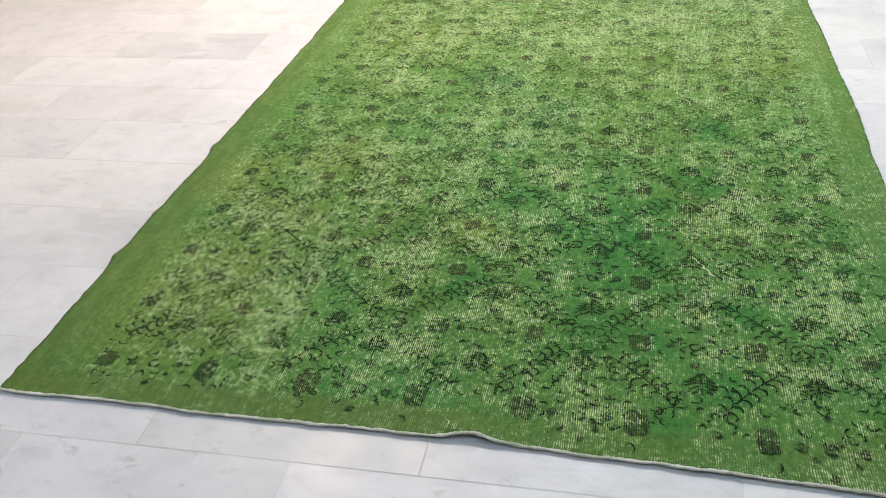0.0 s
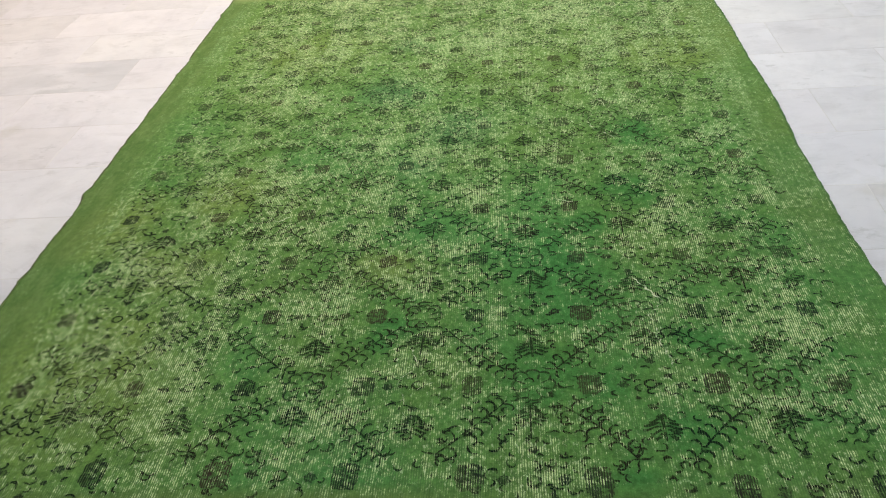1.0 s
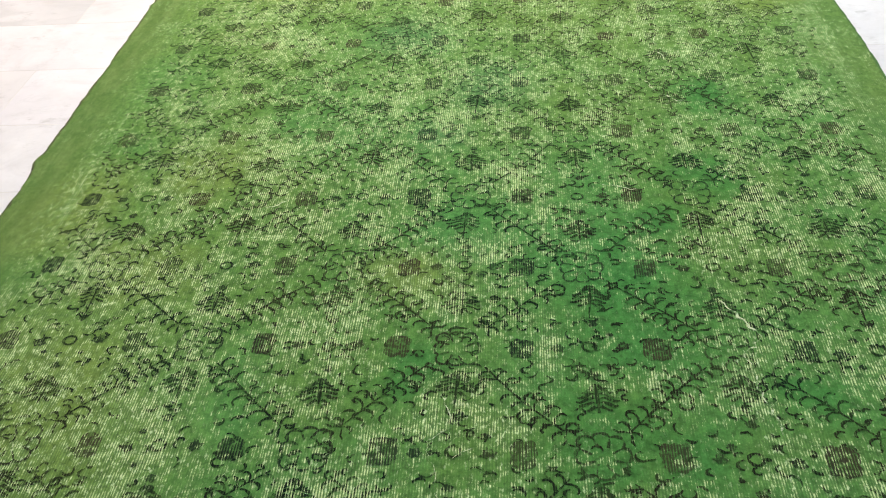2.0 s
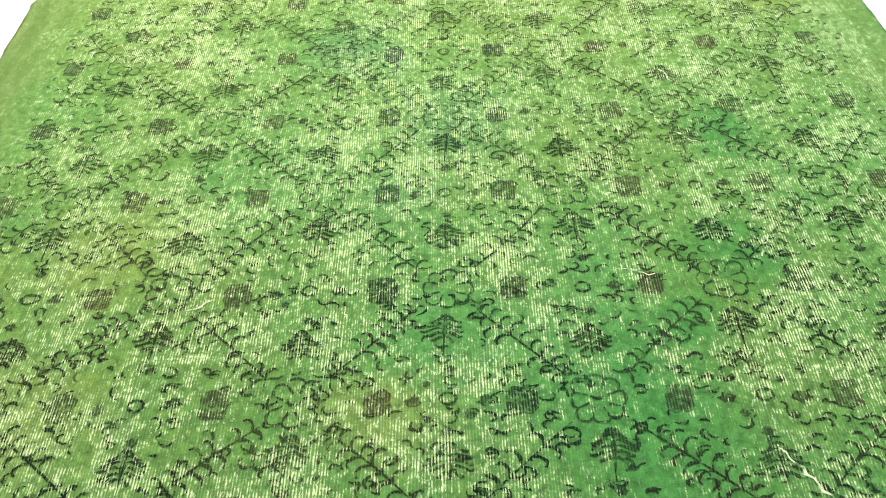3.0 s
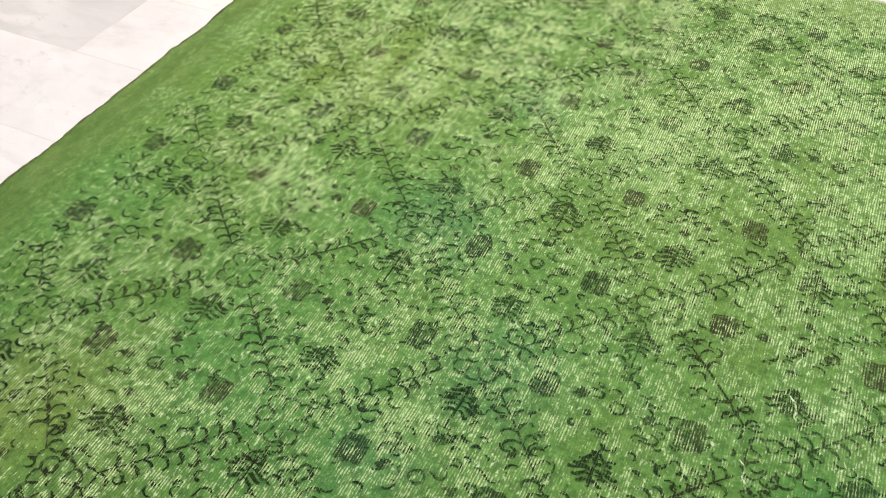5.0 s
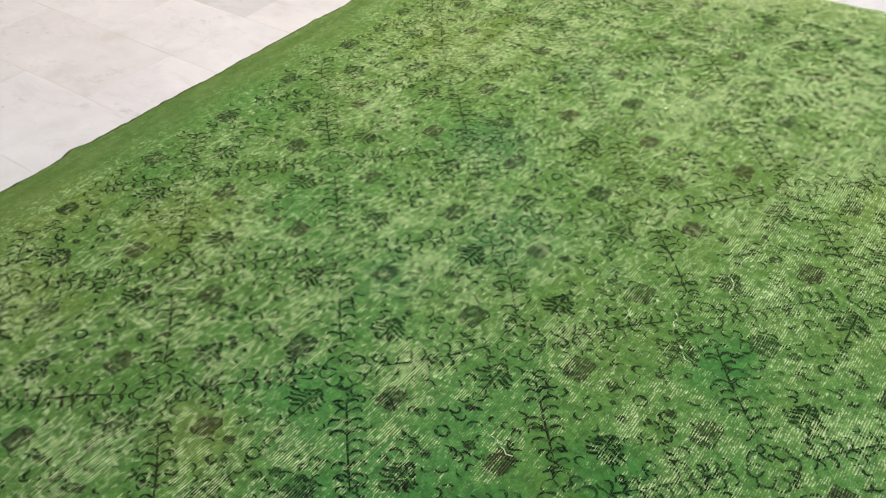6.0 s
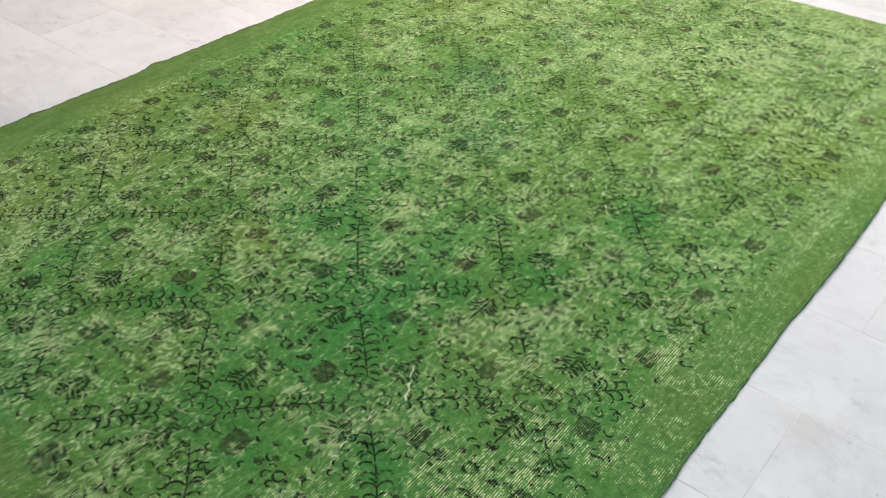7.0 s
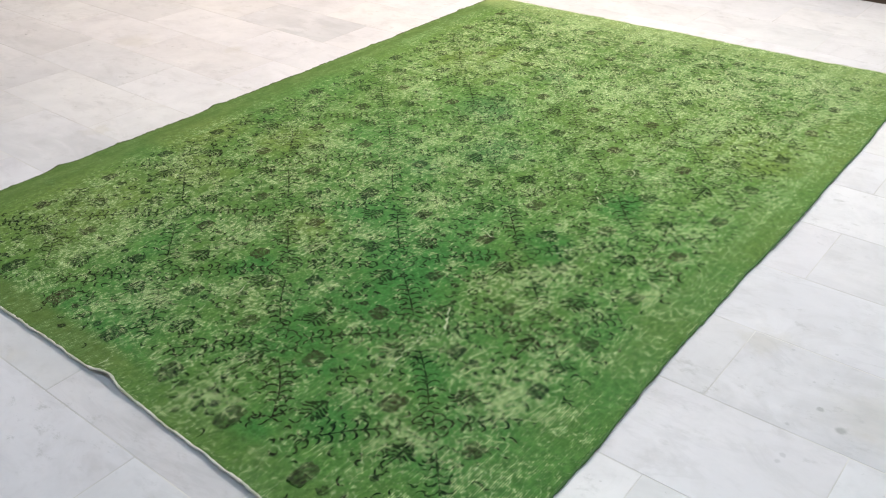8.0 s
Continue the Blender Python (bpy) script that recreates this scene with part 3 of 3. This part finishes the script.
def palmette(cx, cy, stemmed):
    """A fan of drooping leaf strokes over a stem with a bud."""
    s = Strokes(cx, cy, random.uniform(-0.08, 0.08), seeded())
    j = s.rng.uniform
    tiers = ((0.034, 0.013), (0.025, 0.024), (0.015, 0.032), (0.005, 0.036), (-0.005, 0.031), (-0.015, 0.020))
    spine = s.line([(0, 0.042), *((0, v + 0.004) for v, _ in tiers), (0, -0.024)], 0.0085)
    for k, (v, half) in enumerate(tiers):
        for side in (-1, 1):
            q = half * j(0.85, 1.15)
            s.line([(0, v + 0.004), (side * q * 0.3, v + 0.005), (side * q * 0.55, v + 0.001), (side * q * 0.85, v - 0.004 + j(-0.002, 0.002)), (side * q * 1.05, v - 0.003)], 0.0078, 0.75, spine[k + 1])
    if stemmed:
        stalk = s.line([(0, -0.024), (-0.001, -0.040), (0, -0.052)], 0.0042, 0.6, spine[-1])
        for side in (-1, 1):
            s.line([(0, -0.052), (side * 0.012, -0.049), (side * 0.011, -0.057), (side * 0.002, -0.066)], 0.0066, 0.6, stalk[-1])
    return s.done("palmette_motif")


def vine(x0, y0, x1, y1):
    """A stem with paired curling leaves."""
    way, far = math.atan2(y1 - y0, x1 - x0), math.hypot(x1 - x0, y1 - y0)
    s = Strokes(x0, y0, way, seeded())
    bow = random.uniform(-0.008, 0.008)

    def stem(t):
        return (t * far, bow * math.sin(math.pi * t))

    steps = max(3, round(far / 0.0235))
    spine = s.line([stem((k + 0.35) / steps) for k in range(steps)] + [stem(1.0)], 0.0052, 0.7)
    for side in (-1, 1):
        s.line([stem(0.35 / steps), (0.004, side * 0.008), (-0.004, side * 0.015), (-0.006, side * 0.024)], 0.0058, 0.6, spine[0])
    for k in range(steps):
        t = (k + 0.35) / steps
        u, v = stem(t)
        for side in (-1, 1):
            if s.rng.random() < 0.12:
                continue
            r = s.rng.uniform(0.88, 1.24) * (0.82 + 0.25 * math.sin(math.pi * t))
            droop = s.rng.uniform(0.6, 1.3)
            hook = [(0.000, 0.000), (0.005, 0.004), (0.0090, 0.0085), (0.0105, 0.0145), (0.0105, 0.0200), (0.0080, 0.0245), (0.0045 - 0.003 * droop, 0.0265)]
            s.line([(u + a * r, v + side * b * r) for a, b in hook], s.rng.uniform(0.0058, 0.0078), 0.6, spine[k])
    return s.done("vine_motif")


# each row's height on the rug at its west and at its east end
ROWS = ((0.125, 0.079), (0.352, 0.322), (0.598, 0.562), (0.822, 0.787), (1.057, 1.037), (1.312, 1.297), (1.564, 1.554), (1.812, 1.808), (2.064, 2.082), (2.336, 2.362), (2.605, 2.632), (2.872, 2.896))
COLUMNS = (0.345, 0.603, 0.856, 1.100, 1.341, 1.589, 1.838)
BETWEEN = (0.212, 0.478, 0.728, 0.985, 1.218, 1.460, 1.718, 1.955)


def sway(a):
    return random.uniform(-a, a)


def row_at(r, x):
    west, east = ROWS[r]
    return west + (east - west) * (x - 0.2) / 1.7


for r in range(len(ROWS)):
    for x in BETWEEN:
        flower(x + sway(0.003), row_at(r, x) + sway(0.003), random.uniform(0.90, 1.10))
    for c, x in enumerate(COLUMNS):
        y = row_at(r, x)
        if (r + c) % 2:
            if r > 0:
                rosette(x + sway(0.006), y + sway(0.005))
            for side in (-1, 1):
                ahead = r + 1 < len(ROWS)
                to_x = COLUMNS[c + side] if 0 <= c + side < len(COLUMNS) else None
                if ahead:
                    gap_y = row_at(r + 1, x) - y
                    if to_x is None:
                        vine(x + side * 0.048, y + 0.045, x + side * 0.135, y + gap_y * 0.58)
                    else:
                        vine(x + side * 0.046, y + 0.044, to_x - side * 0.050, y + gap_y - 0.046)
                if r > 0 and to_x is None:
                    gap_y = y - row_at(r - 1, x)
                    vine(x + side * 0.048, y - 0.045, x + side * 0.135, y - gap_y * 0.58)
        else:
            ring(x + sway(0.006), y + sway(0.006))
            for side in (-1, 1):
                bud(x + side * 0.058 + sway(0.005), y + sway(0.006))
            for turn in (1, 3, 5, 7):
                a = turn * math.pi / 4
                for du, dv in ((0.118, 0.066), (0.062, 0.160)):
                    if random.random() < 0.8 and 0 < y + dv * math.sin(a) * 1.41 < RUG_L - 0.1:
                        curl(x + du * math.cos(a) * 1.41 + sway(0.010), y + dv * math.sin(a) * 1.41 + sway(0.010), a + sway(0.8))
                if random.random() < 0.5:
                    curl(x + 0.056 * math.cos(a) + sway(0.006), y + 0.050 * math.sin(a) + sway(0.006), a + sway(0.6))
                    continue
                bud(x + 0.052 * math.cos(a) + sway(0.006), y + 0.046 * math.sin(a) + sway(0.006), random.uniform(0.45, 0.7))
            bud(x + sway(0.008), y + 0.068 + sway(0.006), 0.8)
            bud(x + sway(0.008), y - 0.062 + sway(0.006), 0.8)
        if r + 1 < len(ROWS):
            stemmed = (r + c) % 2 == 0
            palmette(x + sway(0.006), (y + row_at(r + 1, x)) / 2 + (0.018 if stemmed else -0.006) + sway(0.006), stemmed)


def small_marks():
    """The many little leaf curls and dots that fill the ground between the motifs."""
    s = Strokes(0.0, 0.0, 0.0, 7)
    j = s.rng.uniform
    for _ in range(3900):
        u, v, a, r = j(0.17, 2.03), j(0.07, RUG_L - 0.08), j(0, 6.28), j(0.006, 0.0125)
        sweep, flip = j(1.8, 3.8), s.rng.choice((-1, 1))
        arc = [(u + r * math.cos(a + flip * sweep * k / 5), v + r * 0.8 * math.sin(a + flip * sweep * k / 5)) for k in range(6)]
        if s.rng.random() < 0.4:
            (p, q), (m, n) = arc[-1], arc[-2]
            arc += [(p + (p - m) * 0.9 + j(-0.003, 0.003), q + (q - n) * 0.9 + j(-0.003, 0.003)), (p + (p - m) * 1.5 + j(-0.004, 0.004), q + (q - n) * 1.2 + j(-0.004, 0.004))]
        s.line(arc, j(0.0048, 0.0082), 0.5)
    ob = s.done("leaf_speckle", OUTLINE)
    tagged(ob, "small dark leaf curls, half worn away", kind="stuff")


small_marks()


# ---- pale cracks in the pile ----
def crack(x0, y0, x1, y1, width):
    s = Strokes(x0, y0, math.atan2(y1 - y0, x1 - x0), seeded())
    far = math.hypot(x1 - x0, y1 - y0)
    steps = max(4, round(far / 0.010))
    s.line([(far * k / steps, s.rng.uniform(-0.005, 0.005)) for k in range(steps + 1)], width, 0.5)
    return mesh_object("crease", [(a, b, c + 0.0006) for a, b, c in s.verts], s.faces, CRACK, rug, "pale bare crease")


for line in (
    (1.593, 1.800, 1.592, 1.702, 0.005), (1.592, 1.702, 1.613, 1.652, 0.007), (1.545, 1.545, 1.565, 1.488, 0.007), (1.565, 1.488, 1.622, 1.433, 0.006), (1.698, 1.151, 1.664, 1.098, 0.007),
    (1.592, 0.700, 1.648, 0.600, 0.008), (1.648, 0.600, 1.611, 0.556, 0.008), (1.611, 0.556, 1.620, 0.470, 0.006), (1.620, 0.470, 1.638, 0.385, 0.008),
    (1.074, 0.470, 1.097, 0.394, 0.004), (1.110, 0.408, 1.057, 0.362, 0.0045), (1.057, 0.362, 1.085, 0.245, 0.003), (1.100, 0.330, 1.140, 0.352, 0.0035),
    (1.068, 0.055, 1.073, 0.012, 0.005), (1.073, 0.012, 1.105, 0.004, 0.005), (0.547, 0.996, 0.518, 0.934, 0.007), (1.400, 1.085, 1.470, 1.060, 0.005), (0.640, 1.010, 0.690, 1.045, 0.005),
):
    crack(*line[:4], line[4] * 0.7)


# ---- marble tiles ----
TILE_L, TILE_D, TILE_Y, GAP = 0.621, 0.3085, -0.1305, 0.0027
# where one cross joint of each course lies, and tiles of greyer stone
JOINTS = {-3: 0.15, -2: 0.45, -1: 0.149, 0: 0.42, 1: 2.266, 2: 2.585, 3: 2.258, 4: 2.60, 5: 2.272, 6: -0.53, 7: -0.212, 8: -0.50, 9: -0.10}
GREY = {(7, -0.52): 0.935, (1, 2.42): 0.90, (3, 2.5): 0.97, (5, 2.5): 0.96, (4, -1.6): 0.95, (3, -1.0): 0.96, (2, -0.3): 0.94}


def tile_mesh(length, depth):
    bm = box_bm(-length / 2 + GAP / 2, length / 2 - GAP / 2, -depth / 2 + GAP / 2, depth / 2 - GAP / 2, -0.012, 0.0)
    top = [e for e in bm.edges if all(v.co.z > -0.001 for v in e.verts)]
    bmesh.ops.bevel(bm, geom=top, offset=0.0003, segments=1, affect="EDGES")
    me = bpy.data.meshes.new("tile")
    bm.to_mesh(me)
    bm.free()
    me.materials.append(MARBLE)
    return me


CUTS = {}
for course in range(-9, 15):
    y0, y1 = max(TILE_Y + TILE_D * course, ROOM_Y0), min(TILE_Y + TILE_D * (course + 1), ROOM_Y1)
    if y1 - y0 < 0.02:
        continue
    start = JOINTS.get(course, 0.1 + 0.303 * (course % 2))
    first = math.floor((ROOM_X0 - start) / TILE_L)
    for k in range(first, first + 14):
        x0, x1 = max(start + k * TILE_L, ROOM_X0), min(start + (k + 1) * TILE_L, ROOM_X1)
        if x1 - x0 < 0.02:
            continue
        size = (round(x1 - x0, 3), round(y1 - y0, 3))
        if size not in CUTS:
            CUTS[size] = tile_mesh(*size)
        tile = new("tile", CUTS[size])
        tile.parent = floor
        tile.location = ((x0 + x1) / 2, (y0 + y1) / 2, random.uniform(-0.0002, 0.0))
        tone, clear = random.uniform(0.955, 1.02), random.uniform(0.72, 1.0)
        for (row, gx), value in GREY.items():
            if row == course and x0 < gx < x1:
                tone, clear = value, 0.35 if value < 0.94 else 0.55
        tile.color = (tone * random.uniform(0.985, 1.0), tone * random.uniform(0.99, 1.0), tone * random.uniform(0.98, 1.01), clear)
